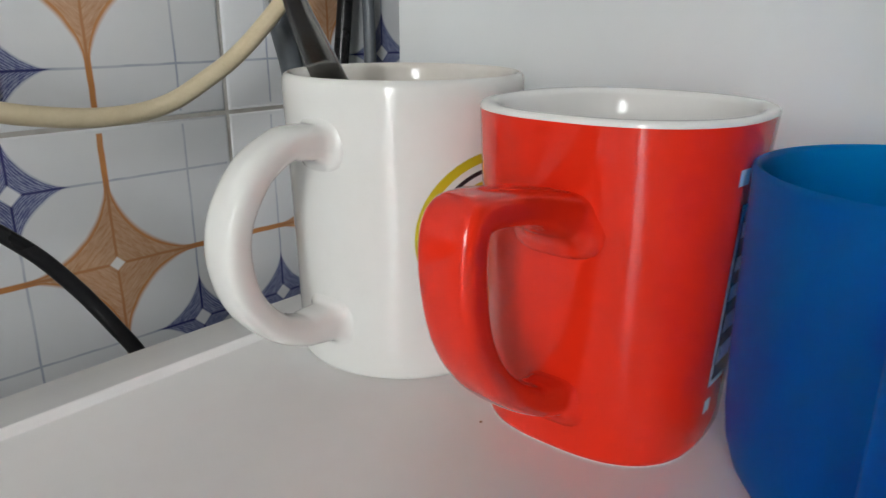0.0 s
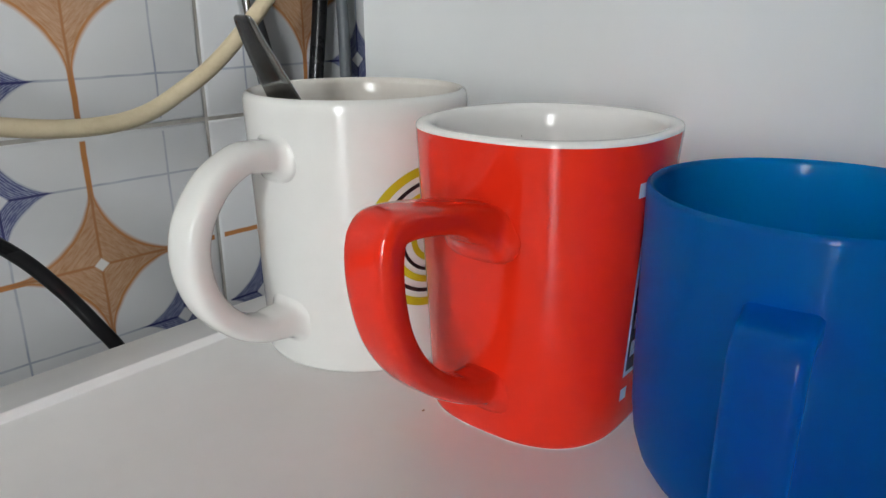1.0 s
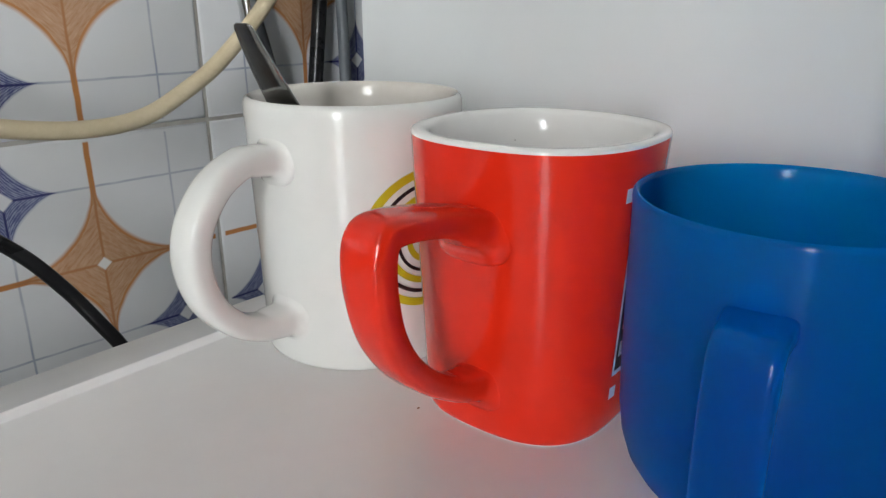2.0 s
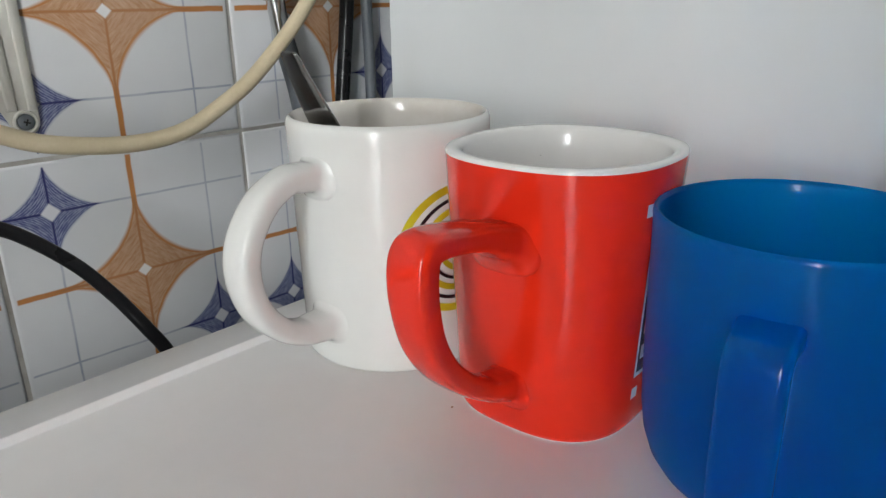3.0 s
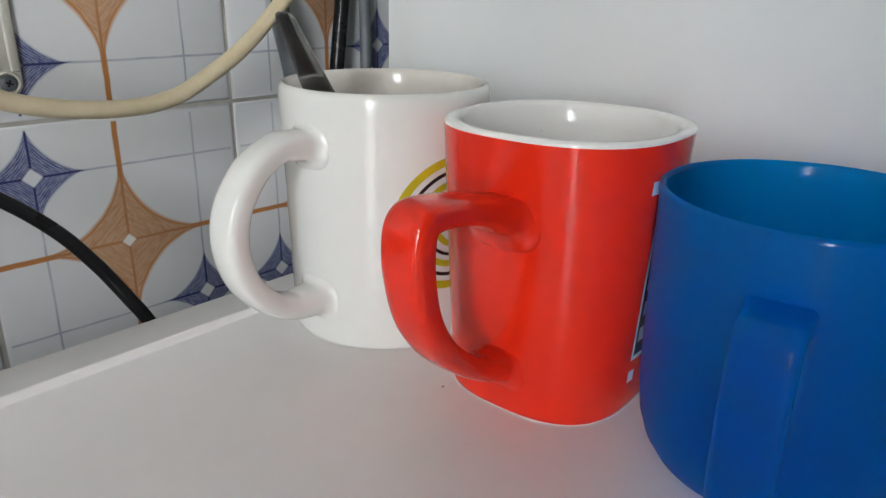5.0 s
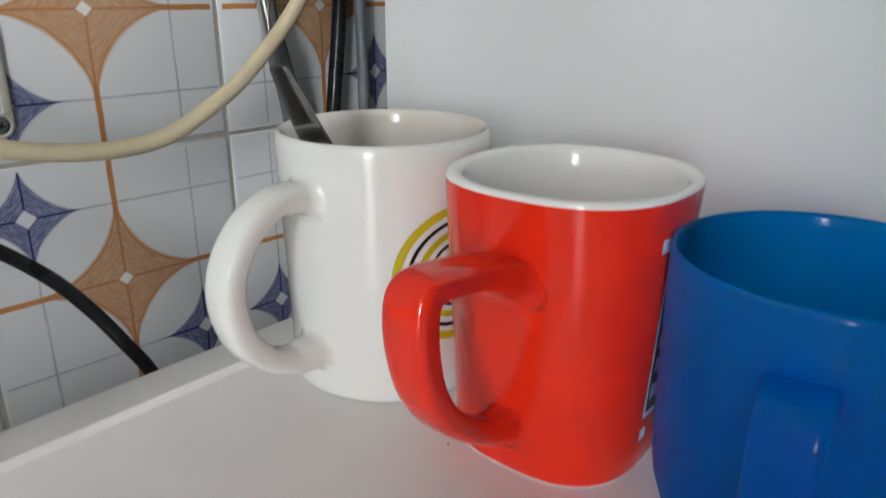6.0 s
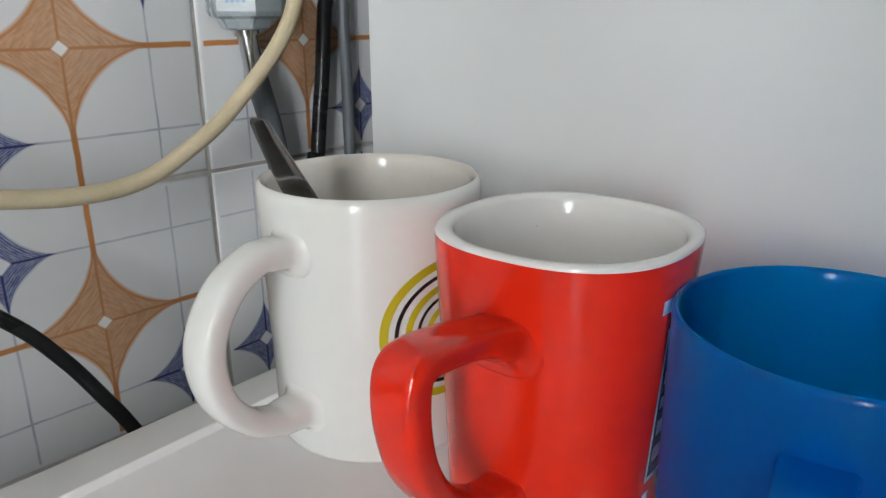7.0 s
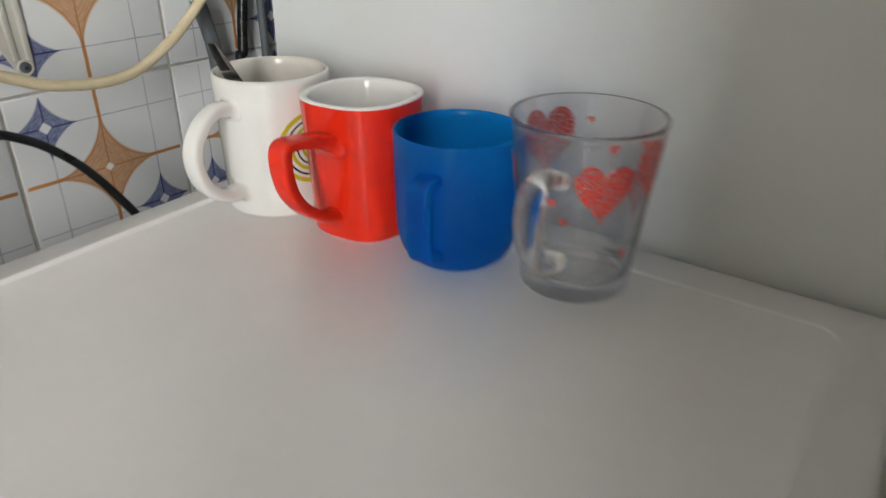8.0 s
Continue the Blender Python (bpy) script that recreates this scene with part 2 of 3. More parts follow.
def thing(name, label, category, at=(0, 0, 0), rz=0.0, group="", kind=""):
    ob = new(name)
    ob.empty_display_size = 0.02
    ob.matrix_world = pose(*at, 0, 0, rz)
    return tagged(ob, label, category, group, kind)


def box(x0, x1, y0, y1, z0, z1, bevel=0.0, seg=2):
    bm = bmesh.new()
    bmesh.ops.create_cube(bm, size=1.0)
    for v in bm.verts:
        v.co = Vector((x0 + (v.co.x + 0.5) * (x1 - x0), y0 + (v.co.y + 0.5) * (y1 - y0), z0 + (v.co.z + 0.5) * (z1 - z0)))
    if bevel:
        bmesh.ops.bevel(bm, geom=bm.edges[:], offset=bevel, segments=seg, profile=0.5, affect="EDGES")
    return bm


def rings_mesh(rings, closed_ends=(True, True)):
    """Skin a list of closed rings of equal length."""
    bm = bmesh.new()
    rows = [[bm.verts.new(p) for p in r] for r in rings]
    n = len(rows[0])
    for a, c in zip(rows[:-1], rows[1:]):
        for i in range(n):
            bm.faces.new((a[i], a[(i + 1) % n], c[(i + 1) % n], c[i]))
    for flag, r in ((closed_ends[0], rows[0]), (closed_ends[1], rows[-1])):
        if flag:
            c = bm.verts.new(sum((v.co for v in r), Vector()) / n)
            for i in range(n):
                bm.faces.new((r[i], r[(i + 1) % n], c))
    return bm


def ring(r, z, seg=72, power=2.0, turn=0.0):
    """A ring of half-width r: round for power 2, a rounded square above that."""
    out = []
    for i in range(seg):
        a = 2 * math.pi * i / seg
        c, s = math.cos(a), math.sin(a)
        k = r * (abs(c) ** power + abs(s) ** power) ** (-1 / power)
        out.append((k * math.cos(a + turn), k * math.sin(a + turn), z))
    return out


def smooth_path(pts, n):
    """Points along a Catmull-Rom curve through tuples of any length."""
    p = [np.array(q, float) for q in pts]
    p = [2 * p[0] - p[1]] + p + [2 * p[-1] - p[-2]]
    out = []
    for i in range(1, len(p) - 2):
        for k in range(n):
            t = k / n
            a, b_, c, d = p[i - 1], p[i], p[i + 1], p[i + 2]
            out.append(0.5 * (2 * b_ + (c - a) * t + (2 * a - 5 * b_ + 4 * c - d) * t * t + (3 * b_ - a - 3 * c + d) * t ** 3))
    out.append(p[-2])
    return out


def tube(pts, radius, n=8, seg=16, ends=(True, True)):
    """A round tube along a smooth path of (x, y, z) or (x, y, z, radius)."""
    path = smooth_path([(*p, radius) if len(p) == 3 else p for p in pts], n)
    rings, side = [], None
    for i, p in enumerate(path):
        d = Vector((path[min(i + 1, len(path) - 1)] - path[max(i - 1, 0)])[:3]).normalized()
        if side is None:
            side = d.orthogonal().normalized()
        side = (side - d * side.dot(d)).normalized()
        up = d.cross(side)
        o = Vector(p[:3])
        rings.append([o + float(p[3]) * (math.cos(a) * side + math.sin(a) * up) for a in (2 * math.pi * k / seg for k in range(seg))])
    return rings_mesh(rings, ends)


def strap(pts, n=8, seg=20, power=2.4, wall=None, fillet=0.0):
    """A handle in the x-z plane: rows of (x, z, half thickness in the plane, half width across it).
    wall(y, z) gives the x of the mug's outside, into which the ends flow with a rounded fillet."""
    path = smooth_path(pts, n)
    rings = []
    for i, p in enumerate(path):
        d = (path[min(i + 1, len(path) - 1)] - path[max(i - 1, 0)])[:2]
        d = d / np.linalg.norm(d)
        nrm = (-d[1], d[0])
        r = []
        grow, near, gap = 0.0, 0.0, 1.0
        if wall:
            gap = wall(0, p[1]) - p[0]
            if gap < fillet:
                e = fillet - max(gap, 0.0)
                grow, near = fillet - math.sqrt(max(fillet * fillet - e * e, 0.0)), e / fillet
        for k in range(seg):
            a = 2 * math.pi * k / seg
            c, s = math.cos(a), math.sin(a)
            q = (abs(c) ** power + abs(s) ** power) ** (-1 / power)
            t, w = (p[2] + grow) * c * q, (p[3] + grow) * s * q
            x, z = p[0] + nrm[0] * t, p[1] + nrm[1] * t
            if near:
                x += near * (wall(w, z) - wall(0, p[1]))
            r.append((x, w, z))
        rings.append(r)
    return rings_mesh(rings)


def lathe(profile, seg=72, power=2.0, turn=0.0):
    """Turn a profile of (half-width, height[, power]); a first or last half-width of 0 closes the end."""
    prof = list(profile)
    ends = [prof[0][0] == 0, prof[-1][0] == 0]
    core = prof[1 if ends[0] else 0:len(prof) - 1 if ends[1] else len(prof)]
    bm = rings_mesh([ring(p[0], p[1], seg, p[2] if len(p) > 2 else power, turn) for p in core], tuple(ends))
    return bm


def wrap_patch(radius_at, az, z0, outline, rings_n=5, lift=0.0003):
    """A thin print on an upright round wall: an outline of (across, up) about its middle, wrapped on."""
    bm = bmesh.new()

    def at(s, t):
        r = radius_at(z0 + t) + lift
        a = az + s / r
        return (r * math.cos(a), r * math.sin(a), z0 + t)
    rows = [[bm.verts.new(at(s * k / rings_n, t * k / rings_n)) for s, t in outline] for k in range(1, rings_n + 1)]
    c = bm.verts.new(at(0, 0))
    n = len(outline)
    for i in range(n):
        bm.faces.new((rows[0][i], rows[0][(i + 1) % n], c))
        for a, b_ in zip(rows[:-1], rows[1:]):
            bm.faces.new((a[i], a[(i + 1) % n], b_[(i + 1) % n], b_[i]))
    return bm


def wrap_band(radius_at, az, z0, r_in, r_out, seg=96, lift=0.0003):
    """A flat ring-shaped print wrapped on an upright round wall."""
    bm = bmesh.new()
    rows = []
    for rr in (r_in, (r_in + r_out) / 2, r_out):
        row = []
        for i in range(seg):
            a = 2 * math.pi * i / seg
            s, t = rr * math.cos(a), rr * math.sin(a)
            q = radius_at(z0 + t) + lift
            row.append(bm.verts.new((q * math.cos(az + s / q), q * math.sin(az + s / q), z0 + t)))
        rows.append(row)
    for a, b_ in zip(rows[:-1], rows[1:]):
        for i in range(seg):
            bm.faces.new((a[i], a[(i + 1) % seg], b_[(i + 1) % seg], b_[i]))
    return bm


# ---------------------------------------------------------------- room
def slab(name, x0, x1, y0, y1, z0, z1, mat, label=""):
    return tagged(finish(name, box(x0, x1, y0, y1, z0, z1), mat, None, label, 0), kind="structure")


TILE = 0.150
TURN_WALL = -2.843
WALL = pose(-0.0822, 0.1605, -0.019, 0, 0, TURN_WALL)   # middle of one tile, 8 mm behind its face

slab("floor", X0 - 0.2, X1 + 0.2, Y0 - 0.2, 0.5, Z0 - 0.1, Z0, M_floor, "plain stone kitchen floor")
slab("ceiling", X0 - 0.2, X1 + 0.2, Y0 - 0.2, 0.5, Z1, Z1 + 0.1, M_plaster, "plain white ceiling")
slab("wall_south", X0 - 0.2, X1 + 0.2, Y0 - 0.2, Y0, Z0, Z1, M_cream, "plain painted wall")
# unseen blocker in place of a person; dims daylight on the panel's right
slab("shade_wall_tall", -0.96, -0.80, Y0, -0.675, Z0, Z1, M_cream, "unseen wall added to shade the right of the cabinet panel")
# unseen too, added to cut low daylight on the left tiles and enamel top
slab("shade_wall_low", -0.96, -0.80, -0.44, 0.16, Z0, 0.11, M_cream, "unseen low wall added to shade the lower left tiles")
slab("wall_east", X1, X1 + 0.2, Y0, 0.5, Z0, Z1, M_plaster, "plain painted wall")


def wall_with_window():
    bm = bmesh.new()
    for y0, y1, z0, z1 in ((Y0, WY0, Z0, Z1), (WY1, 0.5, Z0, Z1), (WY0, WY1, Z0, WZ0), (WY0, WY1, WZ1, Z1)):
        p = box(X0 - 0.2, X0, y0, y1, z0, z1)
        me = bpy.data.meshes.new("piece")
        p.to_mesh(me)
        p.free()
        bm.from_mesh(me)
        bpy.data.meshes.remove(me)
    return tagged(finish("wall_west", bm, M_plaster, None, "painted wall with a window opening", 0), kind="structure")


wall_with_window()


def build_window():
    w = thing("window_1", "white painted glazed balcony door with tall panes", "window", (X0 - 0.02, (WY0 + WY1) / 2, WZ0), kind="structure")
    hw, h = (WY1 - WY0) / 2, WZ1 - WZ0
    f = 0.05
    for y0, y1, z0, z1 in ((-hw, -hw + f, 0, h), (hw - f, hw, 0, h), (-hw + f, hw - f, 0, f), (-hw + f, hw - f, h - f, h), (-0.035, 0.035, f, h - f)):
        part("window_frame", box(-0.03, 0.02, y0 + 0.001, y1 - 0.001, z0 + 0.001, z1 - 0.001, 0.004), M_frame, w)
    for y0, y1 in ((-hw + f, -0.035), (0.035, hw - f)):
        p = part("pane", box(-0.012, -0.008, y0, y1, f, h - f), M_pane, w, smooth=0)
        p.visible_shadow = False
    return w


build_window()

# tiled wall: mortar backing with separate tiles on it
backing = tagged(finish("wall_north", box(-2.15, 1.15, -0.0068, 0.16, Z0 + 0.02, Z1 + 0.018), M_grout, None,
                        "kitchen wall of white tiles printed with brown and blue stars", 0), kind="structure")
backing.matrix_world = WALL

# ---------------------------------------------------------------- white appliance with a rimmed top
AX0, AX1, AY0, AY1 = -0.605, -0.0015, -0.452, 0.0
IX0, IX1, IY0, IY1 = -0.580, -0.0300, -0.4225, -0.0210


def rrect(x0, x1, y0, y1, r, z, n=8):
    out = []
    for cx, cy, a0 in ((x1 - r, y1 - r, 0), (x0 + r, y1 - r, 90), (x0 + r, y0 + r, 180), (x1 - r, y0 + r, 270)):
        for k in range(n + 1):
            a = radians(a0 + 90 * k / n)
            out.append((cx + r * math.cos(a), cy + r * math.sin(a), z))
    return out


def build_appliance():
    ap = thing("refrigerator", "low white enamelled appliance with a raised rim round its top", "appliance", (-0.30, -0.226, Z0))
    rim = 0.0031

    def outer(d, z):
        return rrect(AX0 + d, AX1 - d, AY0 + d, AY1 - d, 0.008, z)

    def inner(d, z):
        return rrect(IX0 - d, IX1 + d, IY0 - d, IY1 + d, max(0.012 + d, 0.009), z)
    rings = [outer(0.0, -0.030), outer(0.0, rim - 0.0022), outer(0.0006, rim - 0.0008), outer(0.0020, rim),
             inner(0.0022, rim), inner(0.0015, rim + 0.00025), inner(0.0010, rim + 0.0003), inner(0.0006, rim), inner(0.0003, rim - 0.0007), inner(0.0001, rim - 0.0020),
             inner(-0.0002, 0.0004), inner(-0.0010, 0.0), inner(-0.05, 0.0)]
    def pressed(p):
        f = 1 - 0.62 * min(max((-0.08 - p[1]) / 0.22, 0.0), 1.0)
        return Vector((p[0], p[1], p[2] * f if p[2] > 0 else p[2]))
    top = part("top", rings_mesh([[pressed(p) for p in r] for r in rings]), M_enamel, ap, "smooth white enamel top", 28)
    top.matrix_parent_inverse = ap.matrix_world.inverted()
    body = part("body", box(AX0 + 0.004, AX1 - 0.004, AY0 + 0.004, AY1 - 0.004, Z0 + 0.001, -0.0315, 0.006), M_enamel, ap)
    body.matrix_parent_inverse = ap.matrix_world.inverted()
    return ap


build_appliance()


def build_cabinet():
    """Tall white unit whose side stands right behind the mugs."""
    c = thing("tall_cabinet", "tall plain white cabinet standing close beside the appliance", "cabinet", (0.30, -0.30, Z0))
    b_ = part("side_panel", box(0.0100, 0.0280, -0.66, 0.0260, Z0 + 0.001, 1.15, 0.0012), M_panel, c, "smooth white side panel")
    b_.matrix_parent_inverse = c.matrix_world.inverted()
    b_ = part("body", box(0.0285, 0.60, -0.655, 0.020, Z0 + 0.001, 1.149, 0.002), M_panel, c)
    b_.matrix_parent_inverse = c.matrix_world.inverted()
    return c


build_cabinet()


# ---------------------------------------------------------------- mugs
def build_white_mug():
    mug = thing("white_mug", "cream-white glazed ceramic mug with printed rings, holding a spoon", "mug", (-0.0705, -0.0550, 0.0001))
    prof = [(0, 0.0030), (0.0300, 0.0028), (0.0330, 0.0004), (0.0345, 0.0), (0.0365, 0.0), (0.0373, 0.0005), (0.0376, 0.0018), (0.0377, 0.0080),
            (0.0380, 0.030), (0.0388, 0.060), (0.0396, 0.086), (0.0397, 0.0900), (0.0395, 0.0920), (0.0389, 0.0935), (0.0379, 0.0940)]
    inside = [(0.0379, 0.0940), (0.0368, 0.0934), (0.0361, 0.0918), (0.0357, 0.088), (0.0350, 0.060), (0.0342, 0.020), (0.0325, 0.0105), (0.0280, 0.0072), (0, 0.0066)]
    part("body", lathe(prof, 96), M_ceramic, mug, smooth=50)
    part("lining", lathe(inside, 96), M_stained, mug, "cream glazed inside with a faint tea stain", 50)
    h = [(-0.0340, 0.0752, 0.0056, 0.0070), (-0.0395, 0.0756, 0.0054, 0.0067), (-0.0425, 0.0759, 0.0053, 0.0065), (-0.0470, 0.0763, 0.0052, 0.0063), (-0.0530, 0.0760, 0.0048, 0.0062),
         (-0.0630, 0.0703, 0.0048, 0.0066), (-0.0708, 0.0592, 0.0049, 0.0068), (-0.0727, 0.0470, 0.0049, 0.0068), (-0.0690, 0.0338, 0.0047, 0.0066),
         (-0.0600, 0.0234, 0.0045, 0.0064), (-0.0505, 0.0186, 0.0047, 0.0065), (-0.0445, 0.0180, 0.0054, 0.0068), (-0.0405, 0.0178, 0.0057, 0.0072), (-0.0375, 0.0177, 0.0058, 0.0074), (-0.0325, 0.0177, 0.0058, 0.0074)]

    def side(y, z):
        r = 0.0374 + (z - 0.008) * 0.0282
        return -math.sqrt(max(r * r - y * y, 1e-6))
    hd = part("handle", strap(h, 10, 32, 2.9, side, 0.0034), M_ceramic, mug, smooth=60)
    hd.rotation_euler = (0, 0, radians(2))

    def rad(z):
        return 0.0374 + (z - 0.008) * (0.0396 - 0.0374) / 0.078
    az = radians(265)
    for r0, r1, mat, nm in ((0.0222, 0.0252, M_olive, "olive printed ring"), (0.0188, 0.0202, M_ink, "black printed ring"),
                            (0.0142, 0.0166, M_olive, "olive printed ring"), (0.0112, 0.0124, M_ink, "black printed ring"), (0.0066, 0.0088, M_olive, "olive printed ring")):
        part("printed_ring", wrap_band(rad, az, 0.0475, r0, r1), mat, mug, nm)
    return mug


def build_red_mug():
    mug = thing("red_mug", "glossy red square-shouldered ceramic mug with a white inside", "mug", (-0.0677, -0.1342, 0.0001), 2.5)
    n = 2.7
    prof = [(0, 0.0022, 2.4), (0.0258, 0.0020, 2.6), (0.0272, 0.0, n), (0.0303, 0.0, n), (0.0311, 0.0006, n), (0.0315, 0.0020, n), (0.0319, 0.008, n), (0.0328, 0.030, n), (0.0341, 0.055, n), (0.0357, 0.078, 2.56), (0.0367, 0.0886, 2.44)]
    part("body", lathe(prof, 128), M_red, mug, smooth=50)
    lip = [(0.0367, 0.0886, 2.44), (0.0367, 0.0892, 2.44), (0.0364, 0.0898, 2.43), (0.0358, 0.0901, 2.40), (0.0346, 0.0901, 2.25), (0.0335, 0.0896, 2.14), (0.0327, 0.0884, 2.1),
           (0.0321, 0.082, 2.1), (0.0304, 0.050, 2.15), (0.0288, 0.016, 2.2), (0.0258, 0.0085, 2.2), (0.0190, 0.0062, 2.1), (0, 0.0056, 2)]
    part("lining", lathe(lip, 128), M_white_glaze, mug, "white glazed rim and inside", 50)
    foot = [(0.0266, 0.0009, n), (0.0271, 0.0001, n), (0.0305, 0.0001, n), (0.0309, 0.0003, n), (0.03105, 0.0005, n), (0.0307, 0.0007, n)]
    fo = part("foot_ring", lathe([(a + 0.0002, b_ - 0.00008, c) for a, b_, c in foot], 96), M_white_glaze, mug, "unglazed pale foot ring")
    h = [(-0.0290, 0.0652, 0.0070, 0.0094), (-0.0345, 0.0664, 0.0063, 0.0089), (-0.0380, 0.0676, 0.0056, 0.0084), (-0.0430, 0.0696, 0.0048, 0.0077), (-0.0500, 0.0718, 0.0042, 0.0073), (-0.0600, 0.0737, 0.0040, 0.0071), (-0.0690, 0.0746, 0.0041, 0.0070), (-0.0735, 0.0733, 0.0045, 0.0070),
         (-0.0752, 0.0685, 0.0046, 0.0070), (-0.0748, 0.0590, 0.0045, 0.0069), (-0.0716, 0.0470, 0.0043, 0.0066), (-0.0650, 0.0367, 0.0040, 0.0061), (-0.0556, 0.0281, 0.0037, 0.0057),
         (-0.0458, 0.0218, 0.0037, 0.0055), (-0.0400, 0.0194, 0.0042, 0.0059), (-0.0355, 0.0181, 0.0046, 0.0063), (-0.0318, 0.0172, 0.0048, 0.0066), (-0.0270, 0.0168, 0.0048, 0.0067)]

    def side(y, z):
        half = 0.0311 + (z - 0.008) * 0.0560
        return -half * (1 - min(abs(y) / half, 0.95) ** n) ** (1 / n)
    part("handle", strap(h, 10, 32, 3.4, side, 0.0038), M_red, mug, smooth=60)
    # pale print on the wall: one long stroke with short bars beside it
    def patch(x0, x1, z0, z1, lift=0.0003):
        bm = bmesh.new()
        q = []
        for z, x in ((z0, x0), (z0, x1), (z1, x1), (z1, x0)):
            x += -0.0018 + 0.0009 * max(1 - (z - 0.019) / 0.05, 0.0)
            half = 0.0317 + (z - 0.008) * 0.0560
            y = -half * (1 - min(abs(x) / half, 0.98) ** n) ** (1 / n)
            q.append(bm.verts.new((x, y - lift, z)))
        bm.faces.new(q)
        return bm
    for k in range(4):
        part("printed_panel", patch(-0.0062 + 0.004 * k, -0.0022 + 0.004 * k, 0.019, 0.069, 0.00012), M_ink, mug, "black printed panel", 0)
    for x0, x1, z0, z1 in ((-0.0064, -0.0053, 0.019, 0.069), (-0.0053, 0.004, 0.019, 0.0205), (-0.0066, -0.0030, 0.0110, 0.0150), (-0.0112, -0.0062, 0.0742, 0.0782),
                           (-0.0040, 0.006, 0.025, 0.030), (-0.0036, 0.006, 0.034, 0.039), (-0.0040, 0.006, 0.043, 0.047), (-0.0036, 0.006, 0.051, 0.055), (-0.0040, 0.006, 0.060, 0.064)):
        part("printed_bar", patch(x0, x1, z0, z1), M_pale, mug, "pale blue printed bar", 0)
    return mug


def build_blue_mug():
    mug = thing("blue_mug", "plain translucent blue plastic mug", "mug", (-0.0697, -0.2090, 0.0001))
    prof = [(0, 0.0014), (0.0190, 0.0012), (0.0205, 0.0), (0.0235, 0.0), (0.0275, 0.0012), (0.0312, 0.0040), (0.0341, 0.0086), (0.0360, 0.0145), (0.0370, 0.022),
            (0.0375, 0.035), (0.0379, 0.058), (0.0381, 0.077), (0.0383, 0.0795), (0.0381, 0.0807), (0.0375, 0.0811), (0.0368, 0.0808), (0.0364, 0.0796), (0.0360, 0.076),
            (0.0355, 0.050), (0.0350, 0.024), (0.0342, 0.0170), (0.0321, 0.0105), (0.0285, 0.0060), (0.0235, 0.0036), (0, 0.0032)]
    part("body", lathe(prof, 96), M_blue, mug, smooth=50)
    h = [(-0.0330, 0.0618, 0.0048, 0.0082), (-0.0378, 0.0621, 0.0035, 0.0075), (-0.0430, 0.0623, 0.0029, 0.0072), (-0.0478, 0.0619, 0.0028, 0.0071), (-0.0503, 0.0596, 0.0028, 0.0071),
         (-0.0511, 0.0530, 0.0028, 0.0071), (-0.0511, 0.0400, 0.0028, 0.0071), (-0.0504, 0.0290, 0.0028, 0.0071), (-0.0482, 0.0205, 0.0028, 0.0070), (-0.0435, 0.0163, 0.0029, 0.0070), (-0.0382, 0.0152, 0.0035, 0.0075), (-0.0310, 0.0148, 0.0048, 0.0082)]
    part("handle", strap(h, 8, 32, 5.5), M_blue, mug, smooth=60).rotation_euler = (0, 0, radians(8.5))
    return mug


def heart(w, h, n=36):
    out = []
    for i in range(n):
        a = 2 * math.pi * i / n
        out.append((w / 2 * math.sin(a) ** 3, h * (13 * math.cos(a) - 5 * math.cos(2 * a) - 2 * math.cos(3 * a) - math.cos(4 * a)) / 29))
    return out


def build_glass_mug():
    mug = thing("glass_mug", "clear tapered glass mug printed with red lace hearts", "mug", (-0.0568, -0.2830, 0.0001))
    body = [(0, 0.0012), (0.0250, 0.0010), (0.0276, 0.0), (0.0296, 0.0), (0.0308, 0.0010), (0.0314, 0.0035), (0.0318, 0.0080), (0.0330, 0.0200), (0.0371, 0.0600), (0.0408, 0.0945), (0.0417, 0.0968), (0.0421, 0.0980),
            (0.0419, 0.0990), (0.0411, 0.0995), (0.0402, 0.0991), (0.0397, 0.0980), (0.0389, 0.0945), (0.0351, 0.0600), (0.0309, 0.0200), (0.0299, 0.0135), (0.0280, 0.0112), (0.0220, 0.0102), (0, 0.0100)]
    part("body", lathe(body, 96), M_glass, mug, "clear tapered glass body with a thick base", 50)
    h = [(-0.0382, 0.0745, 0.0050, 0.0066), (-0.0430, 0.0765, 0.0044, 0.0060), (-0.0540, 0.0815, 0.0042, 0.0060), (-0.0650, 0.0825, 0.0045, 0.0062), (-0.0725, 0.0770, 0.0052, 0.0066), (-0.0745, 0.0650, 0.0054, 0.0067),
         (-0.0705, 0.0510, 0.0050, 0.0064), (-0.0630, 0.0395, 0.0046, 0.0061), (-0.0525, 0.0318, 0.0044, 0.0060), (-0.0420, 0.0285, 0.0048, 0.0064), (-0.0345, 0.0275, 0.0054, 0.0068)]
    part("handle", strap(h, 8, 32, 3.0), M_thick, mug, "clear glass handle", 60).rotation_euler = (0, 0, radians(5))

    def rad(z):
        return 0.0330 + (z - 0.020) * (0.0408 - 0.0330) / 0.0745
    for az, z, w in ((220, 0.0705, 0.031), (270, 0.0795, 0.036), (60, 0.076, 0.036), (318, 0.052, 0.028), (112, 0.066, 0.030),
                     (21, 0.084, 0.0050), (223, 0.0935, 0.0055), (180, 0.0615, 0.0055), (191, 0.0515, 0.0050), (247, 0.032, 0.0052), (247, 0.0945, 0.0050), (90, 0.030, 0.0050), (290, 0.040, 0.0050)):
        part("heart_print", wrap_patch(rad, radians(az), z, heart(w, w * 1.08)), M_heart, mug, "red lace heart print")
    return mug


build_white_mug()
build_red_mug()
build_blue_mug()
build_glass_mug()


